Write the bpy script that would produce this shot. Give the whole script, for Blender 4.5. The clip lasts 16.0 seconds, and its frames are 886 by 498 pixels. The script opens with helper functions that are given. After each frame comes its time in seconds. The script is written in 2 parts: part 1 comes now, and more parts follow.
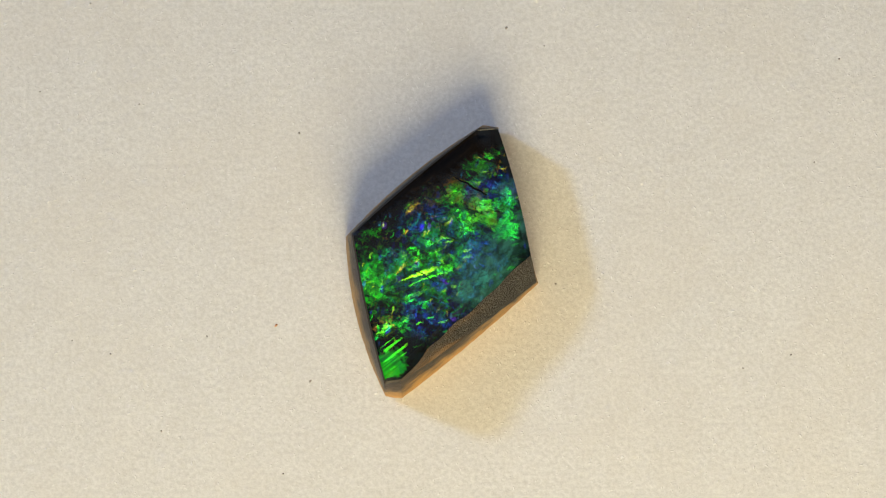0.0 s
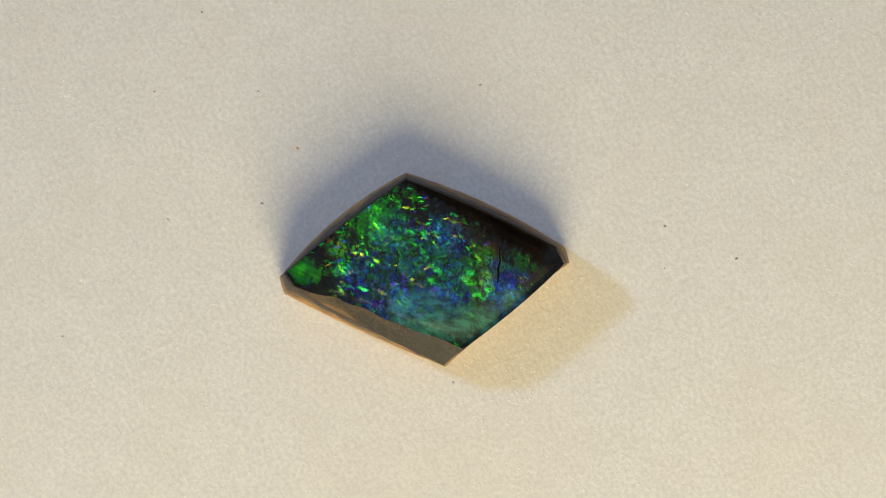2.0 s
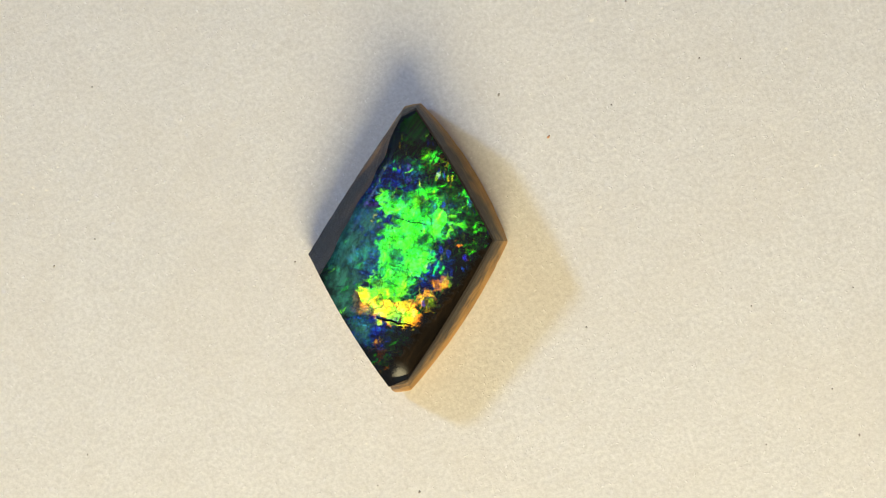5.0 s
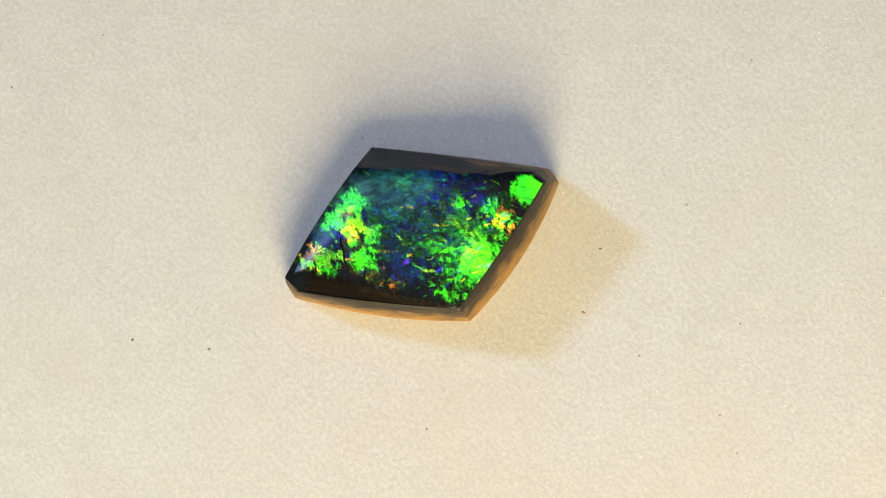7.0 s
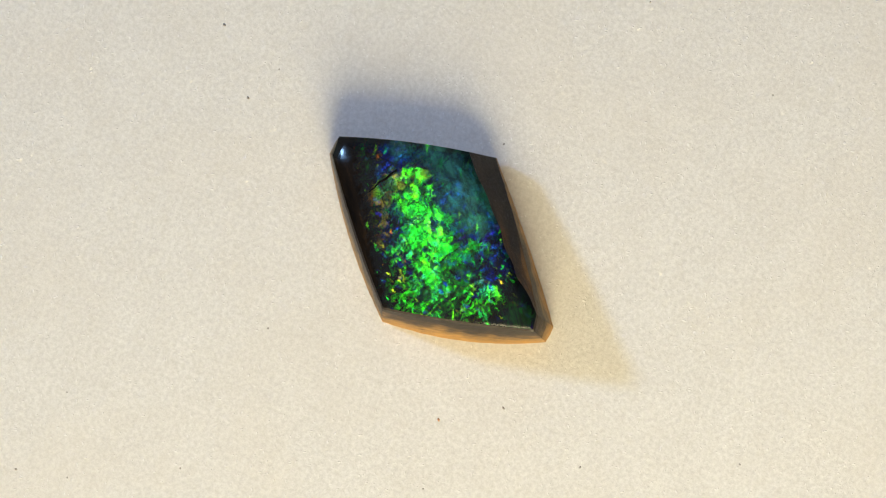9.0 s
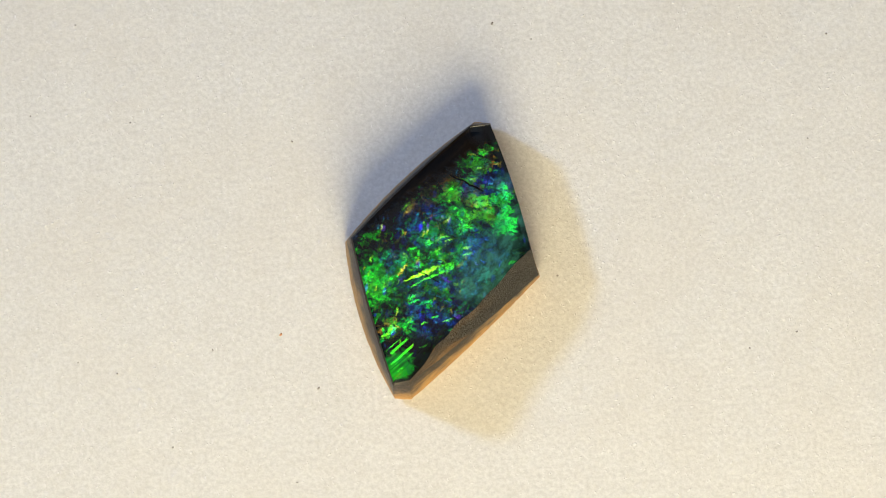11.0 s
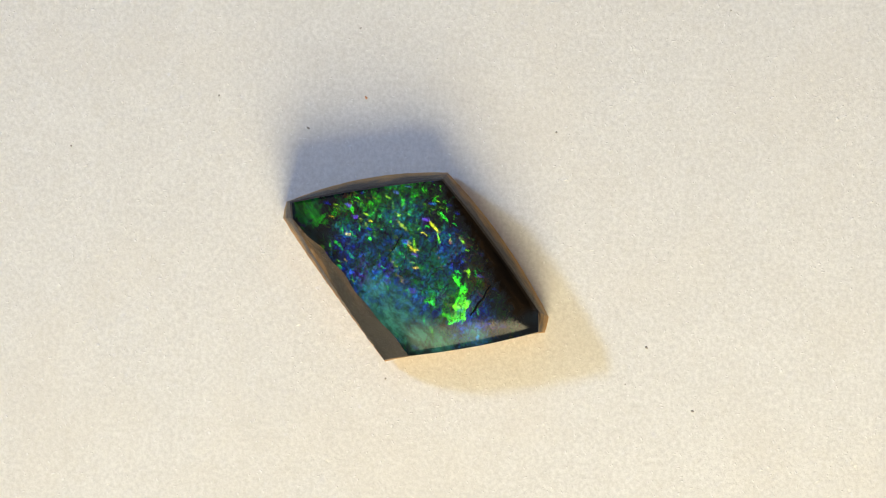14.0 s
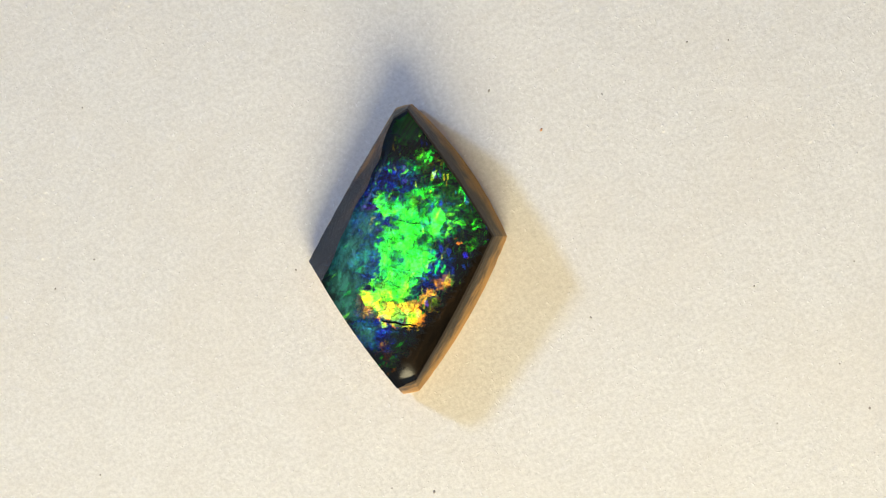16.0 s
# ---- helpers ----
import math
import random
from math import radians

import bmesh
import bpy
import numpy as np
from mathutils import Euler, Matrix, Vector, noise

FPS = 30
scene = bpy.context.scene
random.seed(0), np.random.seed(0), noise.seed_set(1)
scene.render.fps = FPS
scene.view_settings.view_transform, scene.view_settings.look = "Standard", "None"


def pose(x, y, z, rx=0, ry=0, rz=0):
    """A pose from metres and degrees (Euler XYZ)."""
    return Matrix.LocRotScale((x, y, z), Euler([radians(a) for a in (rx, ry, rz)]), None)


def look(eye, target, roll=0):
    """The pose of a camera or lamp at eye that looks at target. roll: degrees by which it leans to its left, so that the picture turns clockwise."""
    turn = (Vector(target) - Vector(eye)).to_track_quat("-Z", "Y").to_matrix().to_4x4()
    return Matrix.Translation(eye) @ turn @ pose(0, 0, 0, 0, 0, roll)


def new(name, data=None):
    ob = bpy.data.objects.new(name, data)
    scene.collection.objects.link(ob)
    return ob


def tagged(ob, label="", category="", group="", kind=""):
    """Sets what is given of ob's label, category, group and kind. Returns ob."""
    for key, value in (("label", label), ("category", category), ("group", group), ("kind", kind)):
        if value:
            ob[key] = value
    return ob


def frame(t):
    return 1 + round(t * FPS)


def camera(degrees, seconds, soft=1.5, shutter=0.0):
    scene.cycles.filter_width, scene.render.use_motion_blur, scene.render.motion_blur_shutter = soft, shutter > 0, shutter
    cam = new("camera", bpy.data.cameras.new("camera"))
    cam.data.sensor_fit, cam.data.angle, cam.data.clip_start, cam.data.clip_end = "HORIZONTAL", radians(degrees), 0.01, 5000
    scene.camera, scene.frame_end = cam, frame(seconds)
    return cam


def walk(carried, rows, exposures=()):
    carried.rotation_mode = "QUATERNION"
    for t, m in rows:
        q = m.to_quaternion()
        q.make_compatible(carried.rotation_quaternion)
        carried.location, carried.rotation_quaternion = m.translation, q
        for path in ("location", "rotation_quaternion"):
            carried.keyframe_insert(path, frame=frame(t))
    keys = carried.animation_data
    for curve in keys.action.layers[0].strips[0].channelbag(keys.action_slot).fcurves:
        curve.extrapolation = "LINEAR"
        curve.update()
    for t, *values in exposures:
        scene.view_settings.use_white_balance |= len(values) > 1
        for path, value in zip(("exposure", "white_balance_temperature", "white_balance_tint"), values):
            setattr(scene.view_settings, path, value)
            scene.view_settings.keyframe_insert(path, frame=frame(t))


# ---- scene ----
# ---- camera: fixed above the turntable ----
cam = camera(12.41, 16.0, soft=1.1)
VIEW = pose(0.01685, -0.01569, 0.21089, 4.29, 4.34, 0)
walk(cam, [(0, VIEW), (16, VIEW)],
     exposures=[(0, -0.26, 6540, 10), (1, -0.32, 6540, 10), (3, -0.30, 6520, 9), (4, -0.16, 6520, 9), (6.5, -0.10, 6600, 9), (9, -0.07, 6400, 10),
                (12, -0.02, 6290, 11), (16, 0.01, 6240, 11)])

MM = 0.001
UNIT = MM / 34.0          # plan unit: 34 to the millimetre

# ---- light ----
world = bpy.data.worlds.new("room_light")
scene.world = world
world.use_nodes = True
world.node_tree.nodes["Background"].inputs["Color"].default_value = (1.0, 0.86, 0.80, 1)
world.node_tree.nodes["Background"].inputs["Strength"].default_value = 0.315


def lamp(name, eye, size, watts, colour):
    data = bpy.data.lights.new(name, "AREA")
    data.shape, data.size, data.energy, data.color = "DISK", size, watts, colour
    ob = new(name, data)
    ob.matrix_world = look(eye, (0, 0, 0))
    return ob


def toward(dx, dy, elevation, d):
    h = math.hypot(dx, dy)
    c, s = math.cos(radians(elevation)), math.sin(radians(elevation))
    return (dx / h * c * d, dy / h * c * d, s * d)


lamp("desk_lamp_light", toward(0.13, -0.99, 30.5, 0.19), 0.137, 0.55, (1.0, 0.85, 0.49))
lamp("window_light", toward(-0.87, 0.49, 30.7, 0.9), 0.10, 4.0, (0.34, 0.59, 1.0))
lamp("far_window_light", toward(0.02, 1.0, 13, 1.3), 0.40, 1.1, (0.42, 0.66, 1.0))


# ---- materials ----
class Graph:
    """Short-hand for a material's nodes; every call gives back an output socket."""

    def __init__(self, name):
        self.mat = bpy.data.materials.new(name)
        self.mat.use_nodes = True
        self.tree = self.mat.node_tree
        self.tree.nodes.clear()
        self.out = self.tree.nodes.new("ShaderNodeOutputMaterial")

    def node(self, kind, ins, settings=()):
        n = self.tree.nodes.new(kind)
        if "operation" in dict(settings):
            n.operation = dict(settings)["operation"]
        if "data_type" in dict(settings):
            n.data_type = dict(settings)["data_type"]
        if "feature" in dict(settings):
            n.feature = dict(settings)["feature"]
        if "noise_dimensions" in dict(settings):
            n.noise_dimensions = dict(settings)["noise_dimensions"]
        for key, v in ins.items():
            s = n.inputs[key]
            if isinstance(v, bpy.types.NodeSocket):
                self.tree.links.new(v, s)
            elif v is not None:
                s.default_value = v
        return n

    def m(self, op, a, b=0.0, c=0.0):
        return self.node("ShaderNodeMath", {0: a, 1: b, 2: c}, {"operation": op}).outputs[0]

    def v(self, op, a, b=(0, 0, 0)):
        n = self.node("ShaderNodeVectorMath", {0: a}, {"operation": op})
        if op == "SCALE":
            if isinstance(b, bpy.types.NodeSocket):
                self.tree.links.new(b, n.inputs["Scale"])
            else:
                n.inputs["Scale"].default_value = b
        elif isinstance(b, bpy.types.NodeSocket):
            self.tree.links.new(b, n.inputs[1])
        else:
            n.inputs[1].default_value = b
        return n.outputs["Value"] if op in ("DOT_PRODUCT", "LENGTH", "DISTANCE") else n.outputs["Vector"]

    def coords(self, scale=1000.0):
        return self.v("SCALE", self.tree.nodes.new("ShaderNodeTexCoord").outputs["Object"], scale)

    def noise(self, vec, scale, detail=3.0, rough=0.55, dist=0.0, colour=False):
        n = self.node("ShaderNodeTexNoise", {"Vector": vec, "Scale": scale, "Detail": detail, "Roughness": rough, "Distortion": dist})
        return n.outputs["Color"] if colour else n.outputs["Fac"]

    def cells(self, vec, scale, feature="F1", rnd=1.0):
        n = self.node("ShaderNodeTexVoronoi", {"Vector": vec, "Scale": scale, "Randomness": rnd}, {"feature": feature})
        return n.outputs

    def along(self, vec, degrees, length, width):
        """Coordinates stretched by length in one direction of the plan and by width across it."""
        c, s = math.cos(radians(degrees)), math.sin(radians(degrees))
        u = self.v("DOT_PRODUCT", vec, (c / length, s / length, 0))
        w = self.v("DOT_PRODUCT", vec, (-s / width, c / width, 0))
        return self.xyz(u, w, self.split(vec)[2])

    def step(self, x, lo, hi):
        n = self.node("ShaderNodeMapRange", {"Value": x, "From Min": lo, "From Max": hi})
        n.interpolation_type = "SMOOTHSTEP"
        return n.outputs["Result"]

    def ramp(self, fac, stops, sharp=False):
        n = self.node("ShaderNodeValToRGB", {"Fac": fac})
        el = n.color_ramp.elements
        while len(el) < len(stops):
            el.new(0.5)
        for e, (p, c) in zip(el, stops):
            e.position, e.color = p, (*c, 1)
        if sharp:
            n.color_ramp.interpolation = "CONSTANT"
        return n.outputs["Color"]

    def mixc(self, fac, a, b):
        n = self.tree.nodes.new("ShaderNodeMix")
        n.data_type = "RGBA"
        for s, v in ((n.inputs["Factor"], fac), (n.inputs[6], a), (n.inputs[7], b)):
            if isinstance(v, bpy.types.NodeSocket):
                self.tree.links.new(v, s)
            else:
                s.default_value = v if isinstance(v, float) else (*v, 1)
        return n.outputs[2]

    def xyz(self, x, y, z):
        return self.node("ShaderNodeCombineXYZ", {0: x, 1: y, 2: z}).outputs[0]

    def split(self, v):
        return self.node("ShaderNodeSeparateXYZ", {0: v}).outputs

    def bump(self, height, strength, distance, normal=None):
        ins = {"Height": height, "Strength": strength, "Distance": distance}
        if normal:
            ins["Normal"] = normal
        return self.node("ShaderNodeBump", ins).outputs[0]

    def glossy(self, colour, rough, normal=None, tails=True):
        ins = {"Color": colour if isinstance(colour, bpy.types.NodeSocket) else (*colour, 1), "Roughness": rough}
        if normal:
            ins["Normal"] = normal
        n = self.node("ShaderNodeBsdfAnisotropic", ins)
        n.distribution = "GGX" if tails else "BECKMANN"
        return n.outputs[0]

    def diffuse(self, colour, normal=None):
        ins = {"Color": colour if isinstance(colour, bpy.types.NodeSocket) else (*colour, 1)}
        if normal:
            ins["Normal"] = normal
        return self.node("ShaderNodeBsdfDiffuse", ins).outputs[0]

    def blend(self, fac, a, b):
        n = self.tree.nodes.new("ShaderNodeMixShader")
        for i, v in enumerate((fac, a, b)):
            if isinstance(v, bpy.types.NodeSocket):
                self.tree.links.new(v, n.inputs[i])
            else:
                n.inputs[i].default_value = v
        return n.outputs[0]

    def surface(self, shader):
        self.tree.links.new(shader, self.out.inputs["Surface"])
        return self.mat

    def principled(self, colour, rough, normal=None, specular=0.5, metal=0.0):
        ins = {"Base Color": colour if isinstance(colour, bpy.types.NodeSocket) else (*colour, 1), "Roughness": rough,
               "Specular IOR Level": specular, "Metallic": metal}
        if normal:
            ins["Normal"] = normal
        return self.node("ShaderNodeBsdfPrincipled", ins).outputs[0]


def tilted(g, azimuth, tilt):
    """A layer's own reflecting direction in the stone, as a world normal. Azimuth in radians, tilt as its tangent."""
    x = g.m("MULTIPLY", g.m("COSINE", azimuth), tilt)
    y = g.m("MULTIPLY", g.m("SINE", azimuth), tilt)
    n = g.v("NORMALIZE", g.xyz(x, y, 1.0))
    t = g.tree.nodes.new("ShaderNodeVectorTransform")
    t.vector_type, t.convert_from, t.convert_to = "NORMAL", "OBJECT", "WORLD"
    g.tree.links.new(n, t.inputs[0])
    return g.v("NORMALIZE", t.outputs[0])


def felt_paper():
    """Soft off-white fibrous sheet with tiny bright grains."""
    g = Graph("felt_paper")
    p = g.coords()
    fine = g.noise(p, 4.4, 4, 0.68)
    mid = g.noise(p, 1.3, 3, 0.6)
    broad = g.noise(p, 0.13, 2, 0.5)
    wave_shade = g.noise(p, 0.42, 3, 0.55)
    tone = g.mixc(g.step(fine, 0.3, 0.7), (0.735, 0.725, 0.705), (0.88, 0.87, 0.85))
    tone = g.mixc(g.m("MULTIPLY", g.step(broad, 0.42, 0.66), 0.22), tone, (0.80, 0.745, 0.66))
    tone = g.mixc(g.m("MULTIPLY", g.step(mid, 0.45, 0.75), 0.24), tone, (0.68, 0.65, 0.60))
    # light and dark of the sheet's gentle waves, painted into the tone
    tone = g.mixc(g.m("MULTIPLY", g.step(wave_shade, 0.34, 0.68), 0.09), tone, (0.66, 0.635, 0.61))
    tone = g.mixc(g.m("MULTIPLY", g.step(wave_shade, 0.54, 0.28), 0.09), tone, (0.93, 0.92, 0.905))
    bent = g.v("ADD", p, g.v("SCALE", g.noise(p, 2.0, 2, colour=True), 0.35))
    # glints of the grains, painted into the tone as pale splinters
    painted_glints = None
    for turn, rate in ((25, 0.86), (110, 0.88)):
        spark = g.cells(g.along(bent, turn, 1.7, 0.8), 4.6)
        pick = g.m("GREATER_THAN", g.split(spark["Color"])[0], rate)
        one = g.m("MULTIPLY", pick, g.step(spark["Distance"], 0.30, 0.10))
        painted_glints = g.m("MAXIMUM", painted_glints, one) if painted_glints else one
    tone = g.mixc(g.m("MULTIPLY", painted_glints, 0.8), tone, (0.98, 0.975, 0.96))
    h = g.m("ADD", g.m("MULTIPLY", fine, 0.8), g.m("ADD", g.m("MULTIPLY", mid, 0.6), g.m("MULTIPLY", painted_glints, 0.5)))
    sheet = g.principled(tone, 0.85, g.bump(h, 0.58, 0.00007), 0.3)
    # loose shiny grains, each with a face of its own
    for scale, rate, turn in ((5.2, 0.50, 60), (3.8, 0.62, 140)):
        c = g.cells(g.along(bent, turn, 1.4, 0.8), scale)
        r, t, q = g.split(c["Color"])
        on = g.m("MULTIPLY", g.m("GREATER_THAN", q, rate), g.step(c["Distance"], 0.30, 0.16))
        n = tilted(g, g.m("MULTIPLY", r, 6.28), g.m("MULTIPLY_ADD", t, 0.7, 0.2))
        sheet = g.blend(g.m("MULTIPLY", on, 0.17), sheet, g.glossy((0.85, 0.85, 0.85), 0.48, n))
    return g.surface(sheet)


def ironstone():
    """Brown banded host rock, satin where ground: tan low on the sides, dark toward the gem."""
    g = Graph("ironstone")
    p = g.coords()
    x, y, z = g.split(p)
    strata = g.noise(g.v("MULTIPLY", g.v("ADD", p, g.v("SCALE", g.noise(p, 0.9, 2, colour=True), 0.5)), (0.5, 0.5, 3.2)), 1.5, 5, 0.7, 0.3)
    streak = g.noise(p, 0.8, 3, 0.6, 0.4)
    grain = g.noise(p, 16, 3, 0.65)
    level = g.m("ADD", g.m("MULTIPLY", z, 0.23), g.m("ADD", g.m("MULTIPLY", g.m("SUBTRACT", streak, 0.5), 0.55), g.m("MULTIPLY", g.m("SUBTRACT", strata, 0.5), 0.75)))
    tone = g.ramp(level, [(0.05, (0.50, 0.27, 0.072)), (0.27, (0.30, 0.165, 0.050)), (0.42, (0.095, 0.060, 0.030)), (0.52, (0.024, 0.017, 0.012)), (0.9, (0.014, 0.011, 0.009))])
    tone = g.mixc(g.m("MULTIPLY", g.step(grain, 0.48, 0.72), 0.18), tone, (0.10, 0.08, 0.06))
    h = g.m("ADD", grain, g.m("MULTIPLY", streak, 0.6))
    return g.surface(g.principled(tone, g.m("MULTIPLY_ADD", grain, 0.25, 0.33), g.bump(h, 0.5, 0.00004), 0.25))


def bevel_stone():
    """Dark satin ground slope, sparkling and grey at its wide end, rusty toward the narrow one."""
    g = Graph("bevel_stone")
    p = g.coords()
    x, y, z = g.split(p)
    streak = g.noise(g.along(p, 40, 2.6, 0.5), 0.9, 4, 0.6, 0.3)
    grain = g.noise(p, 9, 4, 0.75)
    rust = g.step(g.m("MULTIPLY_ADD", g.m("SUBTRACT", streak, 0.5), 5.0, x), 4.4, 1.0)
    dark = g.ramp(streak, [(0.40, (0.007, 0.005, 0.004)), (0.70, (0.022, 0.016, 0.012))])
    warm = g.ramp(streak, [(0.42, (0.009, 0.005, 0.003)), (0.53, (0.045, 0.023, 0.007)), (0.66, (0.19, 0.095, 0.022))])
    tone = g.mixc(rust, dark, warm)
    sh = g.principled(tone, g.m("MULTIPLY_ADD", grain, 0.24, 0.30), g.bump(grain, 0.9, 0.00006), 0.65)
    for scale, rate in ((15.0, 0.35), (9.5, 0.55)):
        c = g.cells(p, scale)
        r, t, q = g.split(c["Color"])
        on = g.m("MULTIPLY", g.m("GREATER_THAN", q, rate), g.step(c["Distance"], 0.42, 0.22))
        lean = g.v("NORMALIZE", g.v("ADD", g.tree.nodes.new("ShaderNodeNewGeometry").outputs["Normal"],
                                    g.v("SCALE", g.v("SUBTRACT", c["Color"], (0.5, 0.5, 0.5)), 0.7)))
        sh = g.blend(g.m("MULTIPLY", on, 0.034), sh, g.glossy((0.9, 0.88, 0.85), 0.42, lean))
    return g.surface(sh)


GREEN = [(0.1, (0.005, 0.26, 0.020)), (0.35, (0.014, 0.44, 0.006)), (0.7, (0.030, 0.52, 0.006)), (0.95, (0.13, 0.50, 0.004))]
LIME = [(0.0, (0.005, 0.36, 0.03)), (0.5, (0.03, 0.46, 0.01)), (0.8, (0.16, 0.42, 0.008)), (1.0, (0.36, 0.30, 0.01))]
AMBER = [(0.25, (0.55, 0.17, 0.012)), (0.45, (0.52, 0.27, 0.012)), (0.58, (0.24, 0.42, 0.008)), (0.8, (0.02, 0.45, 0.015))]
TEAL = [(0.2, (0.004, 0.12, 0.20)), (0.5, (0.008, 0.22, 0.16)), (0.8, (0.01, 0.32, 0.10))]
BLUES = [(0.2, (0.003, 0.012, 0.20)), (0.45, (0.003, 0.030, 0.30)), (0.62, (0.004, 0.09, 0.22)), (0.85, (0.03, 0.008, 0.26))]


def opal():
    """Black opal: lattice flakes, each mirroring its own colour in its own direction, under a polished clear skin."""
    g = Graph("opal")
    p0 = g.coords()
    x0, y0, _ = g.split(p0)
    flat = g.v("MULTIPLY", p0, (1, 1, 0))
    half = (0.5, 0.5, 0.5)

    def warp(scale, amount, detail=3):
        return g.v("SCALE", g.v("SUBTRACT", g.noise(flat, scale, detail, 0.62, colour=True), half), amount)

    w1, w2, w3 = warp(0.7, 1.1, 4), warp(3.2, 0.34), warp(9.0, 0.04, 2)
    crisp = g.v("MULTIPLY", g.v("ADD", flat, g.v("ADD", w2, w3)), (1, 1, 0))
    p = g.v("MULTIPLY", g.v("ADD", crisp, w1), (1, 1, 0))

    def field(vec, scale, share, detail=2):
        """Three random values at each place: blocky by share, otherwise flowing."""
        flow = g.v("ADD", g.v("SCALE", g.v("SUBTRACT", g.noise(vec, scale * 0.8, detail, 0.6, colour=True), half), 2.3 * (1 - share)), half)
        return g.v("ADD", flow, g.v("SCALE", g.v("SUBTRACT", g.cells(vec, scale)["Color"], half), share))

    swirl = g.noise(flat, 1.2, 4, 0.6, 0.5)
    rag = g.noise(g.along(crisp, -30, 1.5, 0.8), 2.4, 5, 0.62)
    fibre = g.noise(g.along(crisp, -28, 1.8, 0.6), 2.6, 5, 0.66)
    thread = g.noise(g.along(crisp, 48, 1.6, 0.65), 2.2, 5, 0.64)
    grit = g.noise(crisp, 6.0, 4, 0.62)
    broad, small = field(p, 0.85, 0.5), field(g.along(crisp, 30, 1.3, 0.8), 2.4, 0.6)
    chip = g.split(g.cells(g.along(p, -35, 1.3, 0.8), 1.5)["Color"])[1]

    def spots(*places, soft=0.35, ragged=1.5):
        """Patches at x, y of radius r, in plan units, with torn or soft outlines."""
        out = None
        tear = g.m("ADD", g.m("MULTIPLY", g.m("SUBTRACT", rag, 0.5), ragged * 1.5), g.m("MULTIPLY", g.m("SUBTRACT", swirl, 0.5), ragged))
        for x, y, r in places:
            d = g.m("ADD", g.v("DISTANCE", crisp, (x / 34, y / 34, 0)), tear)
            one = g.step(d, r / 34 * (1 + soft), r / 34 * (1 - soft))
            out = g.m("MAXIMUM", out, one) if out else one
        return out

    def both(*masks):
        out = masks[0]
        for one in masks[1:]:
            out = g.m("MULTIPLY", out, one)
        return out

    # where the gem ends: a host-rock slope along one edge, a dark tip, a ragged bevel line
    d_da = g.v("DOT_PRODUCT", flat, (-0.633, 0.774, 0))
    to_rock = g.m("MULTIPLY_ADD", g.m("SUBTRACT", rag, 0.5), 1.5, g.m("MULTIPLY_ADD", g.m("SUBTRACT", swirl, 0.5), 1.0, g.m("MULTIPLY_ADD", x0, 0.14, d_da)))
    rock = g.m("MULTIPLY", g.step(to_rock, 2.15, 2.55), g.step(g.v("DISTANCE", flat, (3.6, 6.0, 0)), 0.5, 1.2))
    d_bc = g.m("MULTIPLY_ADD", g.m("SUBTRACT", swirl, 0.5), 1.6, g.m("MULTIPLY_ADD", x0, -0.08, g.v("DOT_PRODUCT", flat, (0.64, -0.768, 0))))
    live = both(g.step(to_rock, 2.4, 1.75), g.step(d_bc, 4.65, 4.2))
    d_c = g.m("MULTIPLY_ADD", g.m("SUBTRACT", rag, 0.5), 2.4, g.v("DISTANCE", flat, (-0.9, -6.5, 0)))
    inner = g.m("MULTIPLY", live, g.m("MULTIPLY_ADD", g.step(d_c, 1.4, 2.6), 0.95, 0.05))

    # hair-fine dark joints and grain through every flake
    joints = None
    for turn, scale, width in ((62, 0.75, 0.020), (-18, 1.5, 0.016), (30, 2.6, 0.012)):
        edge = g.step(g.cells(g.along(p, turn, 1.7, 0.8), scale, "DISTANCE_TO_EDGE")["Distance"], width * 0.2, width)
        joints = g.m("MULTIPLY", joints, edge) if joints else edge
    joints = g.m("MULTIPLY_ADD", joints, 0.72, 0.28)
    veil = g.m("MULTIPLY_ADD", g.step(grit, 0.40, 0.56), 0.58, 0.42)
    calm = both(inner, joints, g.m("MULTIPLY_ADD", veil, 0.45, 0.55))
    inner = both(inner, joints, veil)

    # dark host glass, milky blue-green toward one edge; brown rock on the slope
    haze = both(spots((116, -40, 42), (84, -72, 26), (145, 5, 28), (160, 42, 24), (146, 100, 17), soft=0.75, ragged=1.0), g.step(d_bc, 4.6, 4.1),
                g.m("MULTIPLY_ADD", g.step(swirl, 0.34, 0.62), 0.5, 0.5), g.m("MULTIPLY_ADD", g.step(thread, 0.38, 0.60), 0.6, 0.4))
    host = g.mixc(g.step(swirl, 0.4, 0.62), (0.0035, 0.0045, 0.006), (0.005, 0.010, 0.014))
    host = g.mixc(haze, host, (0.040, 0.190, 0.158))
    streak = g.noise(g.along(crisp, 39, 2.6, 0.5), 1.1, 4, 0.65)
    host = g.mixc(rock, host, g.ramp(streak, [(0.38, (0.0045, 0.0032, 0.0024)), (0.55, (0.011, 0.007, 0.004)), (0.72, (0.030, 0.017, 0.007))]))
    sh = g.diffuse(host)

    def lattice(under, rnd, azimuth, spread, tilt, tilt_spread, rough, stops, mask, gain):
        """Adds flakes that mirror light in directions spread round an azimuth; rnd gives turn, tilt and hue."""
        r, s, q = g.split(rnd)
        az = g.m("ADD", azimuth, g.m("MULTIPLY", g.m("SUBTRACT", r, 0.5), spread))
        tl = g.m("MULTIPLY_ADD", g.m("SUBTRACT", s, 0.5), tilt_spread, tilt)
        tone = g.v("SCALE", g.ramp(q, stops), g.m("MULTIPLY", mask, gain * 0.42))
        n = g.tree.nodes.new("ShaderNodeAddShader")
        g.tree.links.new(under, n.inputs[0])
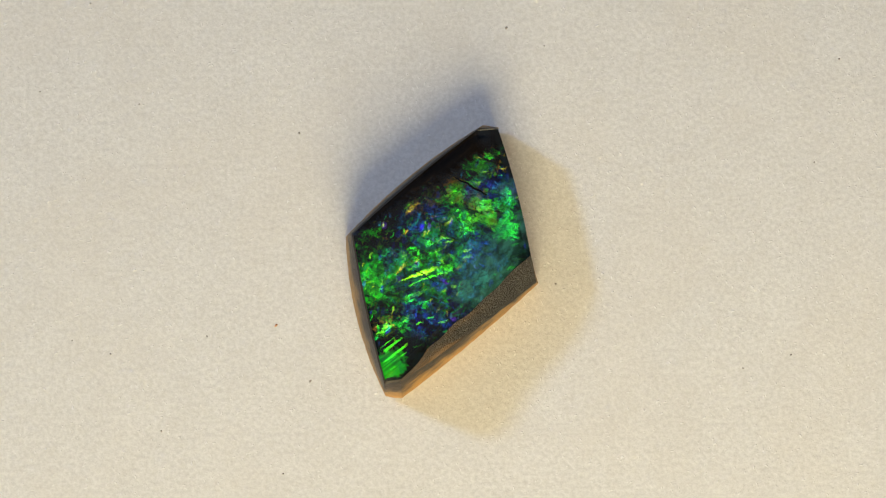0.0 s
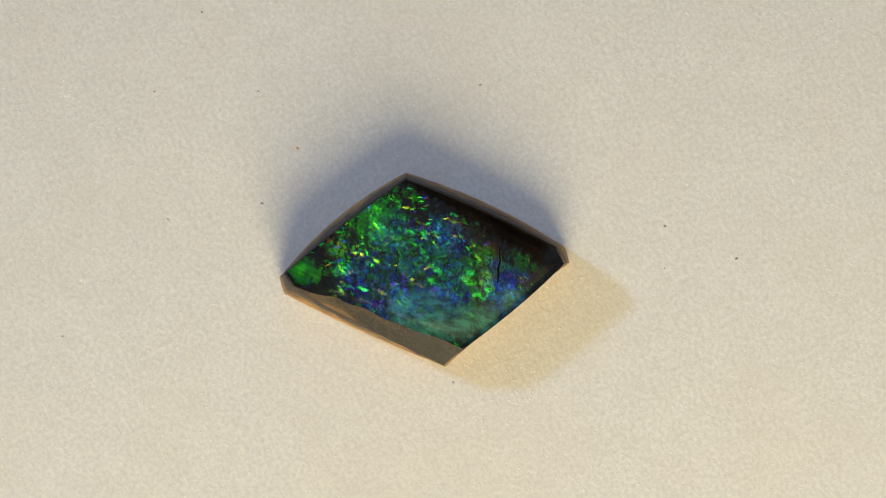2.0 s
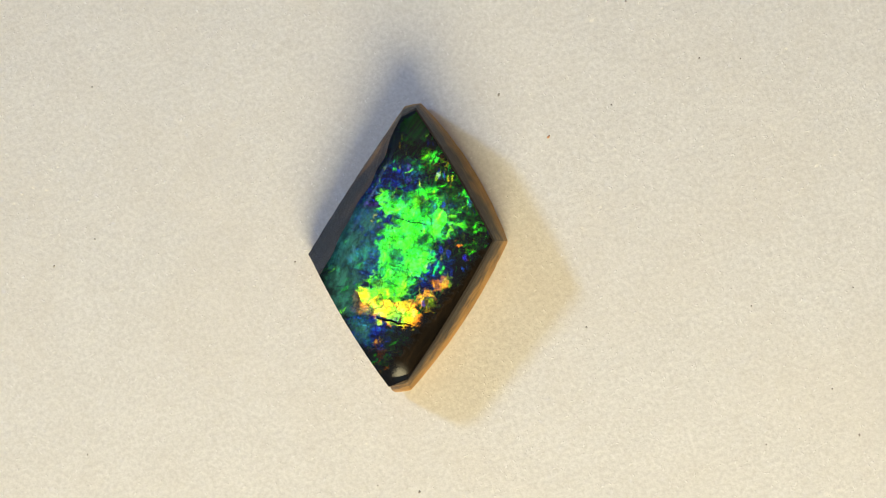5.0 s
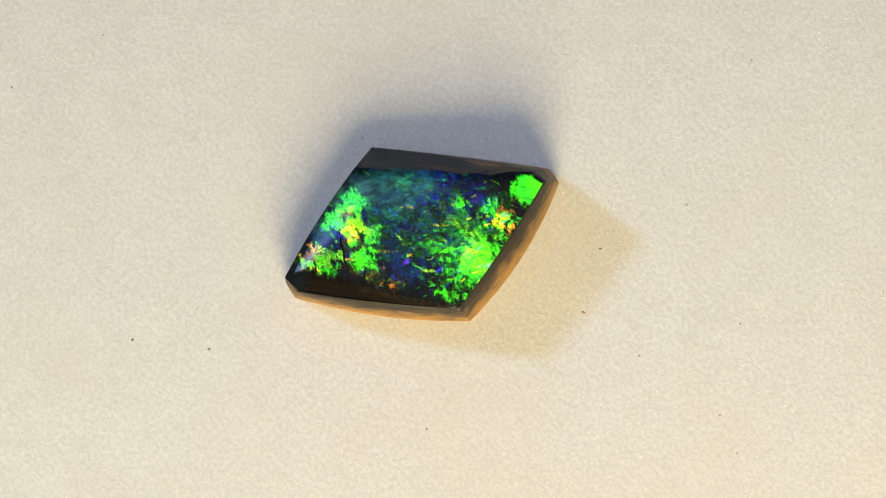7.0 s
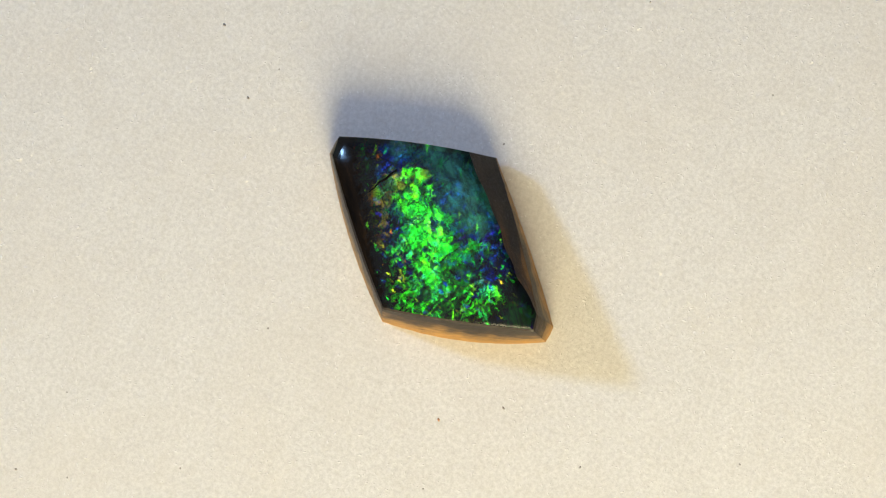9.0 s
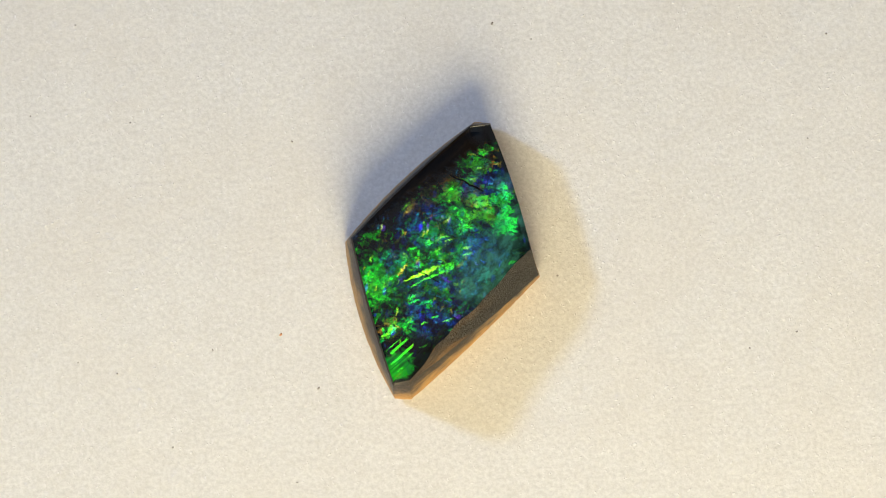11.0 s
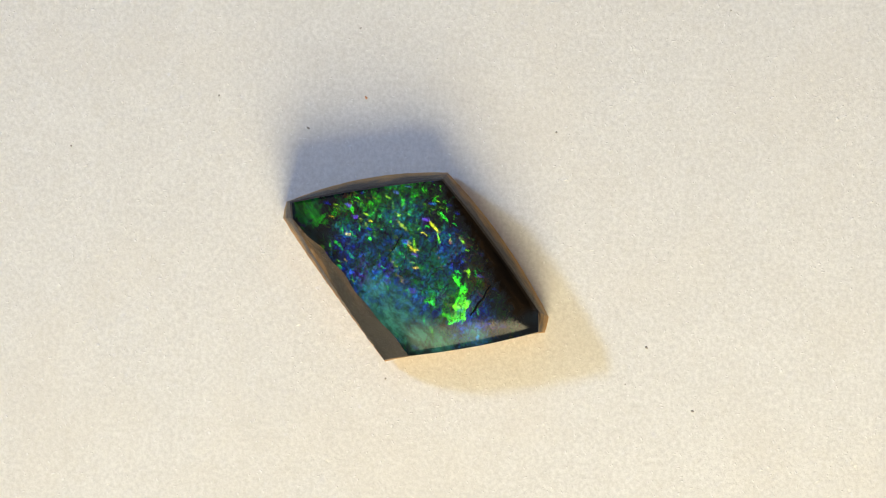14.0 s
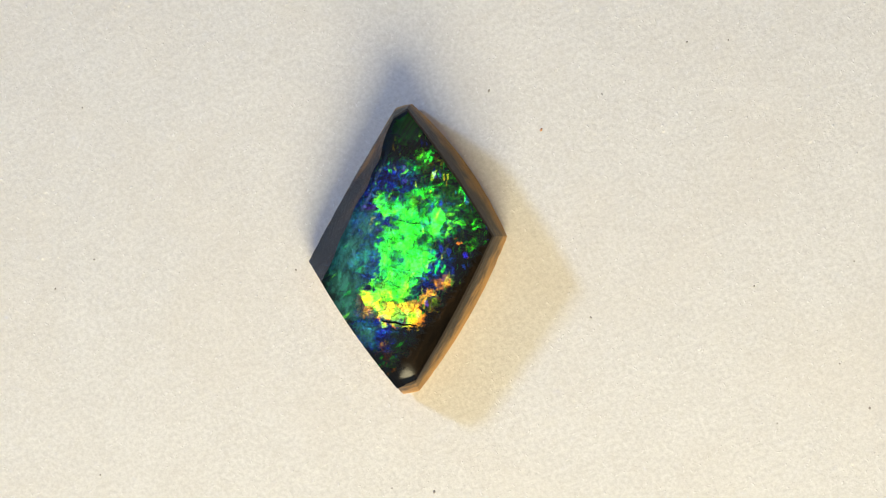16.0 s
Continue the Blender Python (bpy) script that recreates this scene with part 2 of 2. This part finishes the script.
        g.tree.links.new(g.glossy(tone, rough, tilted(g, az, tl), False), n.inputs[1])
        return n.outputs[0]

    def flecks(under, turn, length, width, scale, keep, stops, mask, gain, rough=0.33, azimuth=0.0, spread=6.28):
        """Small separate splinters, each with one direction and one hue."""
        c = g.cells(g.along(crisp, turn, length, width), scale)
        r, s, q = g.split(c["Color"])
        on = g.m("GREATER_THAN", g.m("FRACT", g.m("MULTIPLY", g.m("ADD", r, q), 7.31)), 1 - keep)
        shape = g.step(g.m("MULTIPLY_ADD", g.m("SUBTRACT", grit, 0.5), 0.7, c["Distance"]), 0.56, 0.30)
        return lattice(under, c["Color"], azimuth, spread, 0.66, 0.36, rough, stops, both(mask, on, shape), gain)

    core = spots((28, -8, 48), (72, 42, 36), (100, 62, 24), (-20, -52, 48), (-76, -54, 40), (20, -92, 24), soft=0.2, ragged=1.2)
    off_core = g.m("MULTIPLY_ADD", core, -0.5, 1.0)
    # deep blue and violet, seen from nearly everywhere
    blue_at = spots((30, -80, 62), (10, 30, 42), (70, 5, 50), (120, 95, 36), (-5, -130, 30), (-40, -40, 40), soft=0.6)
    sh = lattice(sh, field(p, 1.1, 0.12), -0.3, 6.28, 0.50, 0.5, 0.58, BLUES, both(inner, blue_at, off_core, g.m("MULTIPLY_ADD", g.step(rag, 0.42, 0.60), 0.7, 0.3)), 2.4)
    sh = lattice(sh, small, 0.0, 6.28, 0.55, 0.4, 0.42, BLUES, both(inner, blue_at, off_core, g.step(fibre, 0.50, 0.60)), 1.5)
    # teal smoke through the haze and round the core
    sh = lattice(sh, broad, 2.3, 4.0, 0.58, 0.3, 0.46, TEAL, both(inner, spots((110, -45, 52), (75, -10, 48), (60, 60, 30), soft=0.6), off_core, g.m("MULTIPLY_ADD", g.step(thread, 0.42, 0.60), 0.75, 0.25)), 0.6)
    # broad central flake, its direction turning slowly along its length
    along = g.v("DOT_PRODUCT", flat, (-0.75, -0.66, 0))
    az = g.m("MULTIPLY_ADD", along, 0.25, 1.56)
    solid = both(g.m("MULTIPLY_ADD", g.step(rag, 0.36, 0.46), 0.75, 0.25), g.m("MULTIPLY_ADD", g.step(chip, 0.12, 0.18), 0.65, 0.35))
    sh = lattice(sh, broad, az, 1.4, 0.68, 0.22, 0.35, GREEN, both(calm, core, solid), 1.9)
    # pale panels inside it
    sh = lattice(sh, field(g.along(crisp, 35, 1.6, 0.9), 1.0, 0.75), g.m("ADD", az, 0.25), 1.3, 0.68, 0.2, 0.34, GREEN, both(inner, core, g.step(thread, 0.44, 0.52)), 1.0)
    # leafy green on the side away from the haze
    leaf = spots((-85, -25, 46), (-60, -95, 34), (-95, 15, 26), (-40, -140, 24), soft=0.4)
    sh = lattice(sh, small, 2.15, 1.5, 0.70, 0.25, 0.34, GREEN, both(inner, leaf, g.step(fibre, 0.44, 0.54)), 1.15)
    sh = lattice(sh, small, 0.7, 1.5, 0.70, 0.25, 0.34, GREEN, both(inner, leaf, g.step(rag, 0.49, 0.57)), 0.38)
    far = spots((-72, -34, 46), (-50, -104, 34), (-20, 20, 30), (-30, -146, 18), soft=0.5)
    sh = lattice(sh, small, 3.5, 1.8, 0.68, 0.3, 0.35, GREEN, both(inner, far, g.step(fibre, 0.46, 0.56)), 0.75)
    # a ridge seen from the opposite side
    back = spots((80, 38, 24), (52, 8, 20), (24, -22, 22), (-14, -20, 16), (-30, -148, 14), (110, 62, 16), soft=0.3)
    sh = lattice(sh, small, 3.6, 1.3, 0.70, 0.25, 0.34, GREEN, both(inner, back, g.step(thread, 0.42, 0.52)), 1.25)
    # and another toward the start of the turn
    front = spots((48, -30, 18), (84, 40, 18), (98, 76, 16), (-10, -20, 18), (20, 0, 16), soft=0.35)
    sh = lattice(sh, small, -1.0, 1.3, 0.66, 0.3, 0.34, GREEN, both(inner, front, g.step(rag, 0.44, 0.54)), 0.85)
    # one end: amber strip, then green beside it
    strip = spots((118, 58, 24), (90, 82, 23), (58, 102, 23), (20, 90, 17), (-14, 74, 15), soft=0.3, ragged=1.2)
    sh = lattice(sh, field(g.along(crisp, -38, 0.9, 1.3), 1.5, 0.6), 1.90, 0.9, 0.70, 0.2, 0.34, AMBER, both(calm, strip, solid), 2.2)
    sh = lattice(sh, small, 2.35, 0.9, 0.70, 0.2, 0.35, AMBER, both(inner, spots((122, 162, 17), (128, 140, 10), (-62, -138, 15), (104, 72, 15), soft=0.3), solid), 2.3)
    sh = lattice(sh, broad, 2.65, 0.8, 0.70, 0.2, 0.35, GREEN, both(inner, spots((98, 140, 22), (112, 62, 18), (50, 86, 18), (78, 46, 16), (146, 34, 22), (140, 80, 16), soft=0.3), solid), 1.7)
    # the far tip: a ribbed green flake
    ribs = g.noise(g.along(flat, 36, 4.0, 0.22), 1.0, 2, 0.5)
    tip = both(live, spots((-54, -202, 25), (-60, -216, 12), soft=0.2, ragged=0.8))
    sh = lattice(sh, broad, 2.70, 0.35, 0.68, 0.1, 0.34, GREEN, both(tip, g.m("MULTIPLY_ADD", g.step(ribs, 0.40, 0.55), 0.5, 0.5)), 1.35)
    sh = lattice(sh, broad, -1.6, 0.5, 0.66, 0.2, 0.30, LIME, both(live, spots((-48, -172, 20), (-56, -196, 12), soft=0.3, ragged=0.8), g.step(ribs, 0.52, 0.60)), 0.65)
    sh = lattice(sh, broad, 0.0, 0.6, 0.66, 0.2, 0.33, GREEN, both(live, spots((-42, -188, 13), (-60, -200, 8), soft=0.3), solid), 0.12)

    # splinters of every size, densest away from the haze
    dense = g.step(g.m("MULTIPLY_ADD", swirl, 3.5, g.m("MULTIPLY", x0, -0.45)), 0.7, 2.3)
    thin = g.m("MULTIPLY_ADD", dense, 0.75, 0.25)
    sh = flecks(sh, 46, 2.7, 0.62, 3.2, 0.45, LIME, both(inner, dense, g.step(rag, 0.40, 0.52)), 1.5)
    sh = flecks(sh, 14, 2.4, 0.55, 3.6, 0.42, GREEN, both(inner, thin, g.step(swirl, 0.40, 0.54)), 1.3)
    sh = flecks(sh, 70, 2.2, 0.62, 5.6, 0.36, LIME, both(inner, dense), 1.2)
    sh = flecks(sh, 10, 1.9, 0.7, 4.6, 0.20, AMBER, both(inner, spots((20, 85, 50), (100, 140, 40), (-40, 30, 36), soft=0.5)), 0.6)
    sh = flecks(sh, 75, 1.5, 0.7, 3.0, 0.35, BLUES, both(inner, thin), 1.6, 0.4)
    # straight bright needles
    sh = flecks(sh, 22, 4.2, 0.30, 1.15, 0.5, GREEN, both(live, spots((-12, -58, 34), (30, -66, 20), soft=0.4)), 1.5, 0.34, -0.9, 1.0)

    # polished skin, matt on the rock slope and a little hazed where the edge rolls over
    roll = g.step(g.m("MULTIPLY_ADD", y0, -0.21, g.v("DOT_PRODUCT", flat, (0.974, 0.227, 0))), 2.9, 4.3)
    lip = g.v("DOT_PRODUCT", flat, (0.697, -0.717, 0))
    edge = g.step(lip, 3.2, 3.85)
    rough = g.m("MAXIMUM", g.m("MULTIPLY_ADD", roll, 0.26, 0.15), g.m("MULTIPLY", g.m("MAXIMUM", rock, edge), 0.52))
    relief = g.m("MULTIPLY_ADD", g.m("MULTIPLY", rock, grit), 0.08, g.noise(p0, 0.7, 2, 0.5))
    skin = g.glossy((1, 1, 1), rough, g.bump(relief, 0.14, 0.0002))
    fres = g.node("ShaderNodeFresnel", {"IOR": 1.45}).outputs[0]
    return g.surface(g.blend(g.m("MULTIPLY", fres, g.m("MULTIPLY", g.m("MULTIPLY_ADD", g.m("MAXIMUM", rock, edge), -0.86, 1.0), g.m("MULTIPLY_ADD", roll, -0.5, 1.0))), sh, skin))


def plain(name, colour, rough=0.6, specular=0.4):
    g = Graph(name)
    n = g.noise(g.coords(), 9, 3)
    c = g.mixc(n, tuple(k * 0.75 for k in colour), tuple(min(1, k * 1.2) for k in colour))
    return g.surface(g.principled(c, rough, g.bump(n, 0.3, 0.00003), specular))


FELT, STONE, BEVEL, OPAL = felt_paper(), ironstone(), bevel_stone(), opal()
TABLE = plain("grey_table", (0.35, 0.34, 0.33), 0.6)
# for the added, unseen walls that keep low light off the gem
BLOCKER = plain("dim_blocker", (0.11, 0.10, 0.09), 0.9)
FLOOR = plain("brown_floor", (0.10, 0.075, 0.055), 0.7)
PLATTER = plain("grey_platter", (0.22, 0.22, 0.23), 0.45)
SPECK_DARK = plain("dark_dust", (0.36, 0.32, 0.29), 0.9)
SPECK_RUST = plain("rust_fibre", (0.80, 0.42, 0.20), 0.9)
# thin top strip, a little paler than the stone just below
RIM_ARRIS = plain("paler_arris", (0.038, 0.030, 0.024), 0.40)
CRACK = plain("black_seam", (0.006, 0.006, 0.006), 0.8, 0.05)
AMBER_SPOT = plain("amber_spot", (0.16, 0.075, 0.02), 0.4)
SPOT = plain("pale_inclusion", (0.42, 0.30, 0.24), 0.5)


def part(name, bm, material, parent=None, label="", smooth=True):
    me = bpy.data.meshes.new(name)
    bmesh.ops.recalc_face_normals(bm, faces=bm.faces)
    for f in bm.faces:
        f.smooth = smooth
    bm.to_mesh(me)
    bm.free()
    me.materials.append(material)
    ob = new(name, me)
    if parent:
        ob.parent = parent
    if label:
        tagged(ob, label)
    return ob


# ---- setting ----
def disc(radius, z0, z1, n=128, soft=0.0003):
    bm = bmesh.new()
    rings = []
    for r, z in ((radius - soft, z0), (radius, z0 + soft), (radius, z1 - soft), (radius - soft, z1)):
        rings.append([bm.verts.new((r * math.cos(a), r * math.sin(a), z)) for a in (2 * math.pi * i / n for i in range(n))])
    for lo, hi in zip(rings, rings[1:]):
        for i in range(n):
            bm.faces.new((lo[i], lo[(i + 1) % n], hi[(i + 1) % n], hi[i]))
    bm.faces.new(rings[-1])
    bm.faces.new(rings[0][::-1])
    return bm


def slab(sx, sy, sz, x, y, z, bevel=0.003):
    bm = bmesh.new()
    bmesh.ops.create_cube(bm, size=1)
    for v in bm.verts:
        v.co = (v.co.x * sx + x, v.co.y * sy + y, v.co.z * sz + z)
    bmesh.ops.bevel(bm, geom=bm.edges[:], offset=bevel, segments=2, affect="EDGES")
    return bm


def unseen_room():
    """Dim unseen walls, added to block low light, and floor; light comes from above."""
    tagged(part("floor", slab(3.6, 3.6, 0.05, 0, 0, -0.775), FLOOR, smooth=False), "plain brown floor under the table", "floor", kind="structure")
    for name, sx, sy, x, y in (("blocker_north", 3.6, 0.1, 0, 1.75), ("blocker_south", 3.6, 0.1, 0, -1.75), ("blocker_east", 0.1, 3.4, 1.75, 0), ("blocker_west", 0.1, 3.4, -1.75, 0)):
        tagged(part(name, slab(sx, sy, 1.95, x, y, 0.225), BLOCKER, smooth=False), "unseen dim wall added to block low light", "wall", kind="structure")


def table():
    ob = tagged(new("table"), "plain grey table under the turning platter", "table", kind="structure")
    part("tabletop", slab(1.2, 0.8, 0.03, 0, 0, -0.021), TABLE, ob, smooth=False)
    for x in (-0.54, 0.54):
        for y in (-0.34, 0.34):
            part("leg", slab(0.05, 0.05, 0.714, x, y, -0.393), TABLE, ob, smooth=False)


unseen_room()
table()
TURNTABLE = tagged(part("turntable", disc(0.056, -0.006, -0.0008), PLATTER, smooth=False),
                   "round platter under off-white felted paper, turning slowly", "turntable")
SHEET = part("felt_sheet", disc(0.055, -0.0008, 0.0, soft=0.0002), FELT, TURNTABLE, "off-white felted paper with fine glinting grains", False)


def grain_blob(size, seed, long=1.0):
    rnd = random.Random(seed)
    bm = bmesh.new()
    bmesh.ops.create_icosphere(bm, subdivisions=1, radius=1)
    for v in bm.verts:
        k = rnd.uniform(0.65, 1.25)
        v.co = (v.co.x * size * k * long, v.co.y * size * k, max(v.co.z, -0.1) * size * k * 0.22)
    return bm


# ---- the stone ----
def lerp(a, b, t):
    return tuple(p + (q - p) * t for p, q in zip(a, b))


def ring(corners, per, bulge):
    """A closed loop through the corners (x, y, z), with samples per edge and a sideways bow of each edge."""
    loop = []
    for i, a in enumerate(corners):
        b = corners[(i + 1) % len(corners)]
        dx, dy = b[0] - a[0], b[1] - a[1]
        h = math.hypot(dx, dy)
        for k in range(per[i]):
            t = k / per[i]
            x, y, z = lerp(a, b, t)
            w = 4 * t * (1 - t) * bulge[i]
            loop.append((x + dy / h * w, y - dx / h * w, z))
    return loop


PER = (30, 36, 6, 36, 36, 6)
#        A1              D                C2                C1                B               A2
FOOT = [(100, 224, 14), (-143, 27, 12), (-72, -255, 12), (-42, -258, 14), (198, -57, 14), (128, 219, 14)]
RIM = [(97, 212, 77), (-124, 27, 98), (-65, -237, 110), (-37, -233, 108), (197, -57, 52), (129, 211, 78)]
TOP = [(95, 209, 80), (-121, 26, 101), (-63, -233, 113), (-35, -229, 112), (188, -12, 78), (131, 211, 81)]
FOOT_BOW, RIM_BOW, TOP_BOW = (12, 16, 1, 4, -5, 1), (6, 5, 0, 4, 3, 0), (4, 4, 0, -3, 5, 0)


def wavy(loop):
    """The gem's uneven border above the bevel."""
    first, last = sum(PER[:3]), sum(PER[:4])
    out = list(loop)
    for i in range(first + 1, last):
        t = (i - first) / PER[3]
        w = math.sin(math.pi * t) * (2.6 * math.sin(11 * t + 0.6) + 1.6 * math.sin(27 * t)) - 5 * math.exp(-((t - 0.24) / 0.06) ** 2)
        x, y, z = loop[i]
        out[i] = (x + 0.64 * w, y - 0.768 * w, z)
    return out


def scaled(loop):
    return [Vector((x, y, z)) * UNIT for x, y, z in loop]


def stone_body(parent):
    foot, rim, top = (ring(c, PER, b) for c, b in ((FOOT, FOOT_BOW), (RIM, RIM_BOW), (TOP, TOP_BOW)))
    top = wavy(top)
    under = [(x * 0.93, y * 0.95, 0) for x, y, z in foot]
    mid = [lerp(a, b, 0.5) for a, b in zip(foot, rim)]
    mid = [(x * 1.006, y * 1.006, z) for x, y, z in mid]
    lip = [lerp(a, b, 0.12) for a, b in zip(rim, top)]
    cap = [lerp((a[0], a[1], a[2] - 4), (15, -10, 88), 0.03) for a in top]
    bm = bmesh.new()
    rows = [[bm.verts.new(v) for v in scaled(l)] for l in (under, foot, mid, rim, lip, top, cap)]
    for k, row in enumerate(rows):
        for i, v in enumerate(row):
            if 0 < k < 5:
                n = noise.noise(v.co * 2600) + 0.5 * noise.noise(v.co * 7000)
                v.co += Vector((v.co.x, v.co.y, 0)).normalized() * n * 0.8 * UNIT
    n = len(rows[0])
    first, last = sum(PER[:3]), sum(PER[:4])
    slope, arris_mesh = bmesh.new(), bmesh.new()
    for k, (lo, hi) in enumerate(zip(rows, rows[1:])):
        for i in range(n):
            quad = (lo[i], lo[(i + 1) % n], hi[(i + 1) % n], hi[i])
            if k in (3, 4) and first <= i < last:
                slope.faces.new([slope.verts.new(v.co) for v in quad])
            elif k in (3, 4) and i < first:
                arris_mesh.faces.new([arris_mesh.verts.new(v.co) for v in quad])
            else:
                bm.faces.new(quad)
    for strip in (slope, arris_mesh):
        bmesh.ops.remove_doubles(strip, verts=strip.verts[:], dist=1e-7)
    part("rim_edge", arris_mesh, RIM_ARRIS, parent, "thin slightly paler arris round the top")
    bm.faces.new(rows[-1])
    bm.faces.new(rows[0][::-1])
    part("ground_bevel", slope, BEVEL, parent, "dark ground ironstone bevel with a rusty streak")
    ob = part("body", bm, STONE, parent, "brown banded ironstone backing with ground sides")
    ob.data.set_sharp_from_angle(angle=radians(28))
    return ob


def top_plane(x, y):
    return 103.6 - 0.0156 * x - 0.0578 * y


def opal_height(x, y, s, z):
    """Nearly flat polished top, with a sloping facet along one edge that widens toward the corner."""
    base = top_plane(x, y)
    dome = base + (z - base) * s ** 14 + 11 * (1 - s * s)
    slope = max(0, (-0.633 + 0.14) * x + 0.774 * y - 80)                             # host rock falls away along one edge
    dome -= 0.22 * slope * slope / (slope + 10)
    t = min(1, max(0, (y + 12) / 223))
    d = (131 - 57 * (y - 211) / -223 * -1 - x) * 0.969
    facet = 80 + 10 * t + 0.75 * d
    k = 15.0
    m = -k * math.log(math.exp(-(dome - 90) / k) + math.exp(-(facet - 90) / k)) + 90
    return m


def opal_face(parent):
    edge = wavy(ring(TOP, PER, TOP_BOW))
    centre = (25, -10)
    bm = bmesh.new()
    steps = [(k / 44) ** 1.7 for k in range(44)]
    rows = [[(x, y, z - 6) for x, y, z in edge]]
    for u in steps:
        s = 1 - u
        row = []
        for x, y, z in edge:
            px, py = centre[0] + (x - centre[0]) * s, centre[1] + (y - centre[1]) * s
            zz = opal_height(px, py, s, z)
            row.append((px, py, z if s > 0.995 else max(zz, z - 0.5)))
        rows.append(row)
    made = [[bm.verts.new(v) for v in scaled(r)] for r in rows]
    n = len(edge)
    for lo, hi in zip(made, made[1:]):
        for i in range(n):
            bm.faces.new((lo[i], lo[(i + 1) % n], hi[(i + 1) % n], hi[i]))
    tip = bm.verts.new(Vector((*centre, top_plane(*centre) + 11)) * UNIT)
    for i in range(n):
        bm.faces.new((made[-1][i], made[-1][(i + 1) % n], tip))
    ob = part("opal_face", bm, OPAL, parent, "polished black opal with green blue and amber flashes")
    ob.data.set_sharp_from_angle(angle=radians(30))
    return ob


def ridge(points, width, height, z):
    """A thin tapering seam along points of the plan."""
    bm = bmesh.new()
    rows = []
    for i, (x, y) in enumerate(points):
        a, b = points[max(0, i - 1)], points[min(len(points) - 1, i + 1)]
        d = Vector((b[0] - a[0], b[1] - a[1], 0)).normalized()
        w = width * (0.25 + math.sin(math.pi * (i + 0.3) / (len(points) - 0.4)))
        side = Vector((-d.y, d.x, 0)) * w
        c = Vector((x, y, z(x, y)))
        rows.append([bm.verts.new(v * UNIT) for v in (c - side - Vector((0, 0, 2)), c - side * 0.5 + Vector((0, 0, height)), c + side * 0.5 + Vector((0, 0, height)), c + side - Vector((0, 0, 2)))])
    for lo, hi in zip(rows, rows[1:]):
        for k in range(3):
            bm.faces.new((lo[k], lo[k + 1], hi[k + 1], hi[k]))
    return bm


OPAL_STONE = tagged(new("opal_stone"), "rhombus-cut boulder opal flashing green and blue on brown ironstone", "gemstone")
stone_body(OPAL_STONE)
opal_face(OPAL_STONE)


def face_z(x, y):
    """Height of the polished top at a place of the plan, by its share of the way to the margin."""
    s = min(1.0, math.hypot((x - 25) / 150, (y + 10) / 220))
    return top_plane(x, y) + 11 * (1 - s * s)


part("fissure", ridge([(57, 124), (68, 117), (80, 113), (90, 104), (100, 100), (113, 92)], 2.1, 0.8, face_z), CRACK, OPAL_STONE, "short curved black fissure")
part("fissure", ridge([(28, -64), (14, -55), (4, -47), (-9, -42), (-21, -34)], 0.9, 0.6, face_z), CRACK, OPAL_STONE)
spot = part("inclusion", grain_blob(6.5 * UNIT, 5, 1.1), SPOT, OPAL_STONE, "pale pinkish pit filling")
spot.matrix_local = pose(-38 * UNIT, -130 * UNIT, (face_z(-38, -130) - 1.5) * UNIT, 0, 0, 20)
spot = part("inclusion", grain_blob(5.0 * UNIT, 9, 1.2), AMBER_SPOT, OPAL_STONE, "small dull amber spot")
spot.matrix_local = pose(-28 * UNIT, -206 * UNIT, (face_z(-28, -206) - 2.2) * UNIT, 0, 0, 70)

# ---- dust on the sheet ----
DUST = [(-228, 214, 3.4), (141, 399, 4.2), (248, 487, 3.8), (228, -57, 3.4), (-564, -178, 3.0), (-207, -227, 3.2), (557, -207, 3.2),
        (-515, 268, 3.0), (-255, -391, 2.6), (-604, 450, 3.2), (-472, -315, 3.0), (729, 338, 3.0), (-464, 507, 2.6), (-148, -650, 3.0),
        (-391, -147, 2.4), (-633, -154, 2.4), (684, 155, 2.8), (-624, 541, 3.2), (480, -469, 2.8), (209, 366, 2.4), (641, -184, 2.6), (-694, 292, 2.8)]
for k, (x, y, r) in enumerate(DUST):
    s = part("dust_speck", grain_blob(r * 0.58 * UNIT, k, 1.0 + (k % 3) * 0.3), SPECK_DARK, SHEET)
    s.matrix_local = pose(x * UNIT, y * UNIT, 0.15 * r * UNIT, 0, 0, 47 * k)
s = part("rust_fibre", grain_blob(2.6 * UNIT, 77, 1.4), SPECK_RUST, SHEET, "rust-coloured speck of fibre")
s.matrix_local = pose(-268 * UNIT, -128 * UNIT, 0.8 * UNIT, 0, 0, 30)


# ---- what turns ----
TURN = [0, -32.0, -64.5, -97.2, -129.8, -162.2, -194.6, -226.8, -259.1, -291.5, -324.0, -356.4, -388.95, -421.6, -454.15, -486.45, -518.7]


def motions():
    rows = [(t, pose(0, 0, 0, 0, 0, a)) for t, a in enumerate(TURN)]
    walk(OPAL_STONE, rows)
    walk(TURNTABLE, rows)


motions()
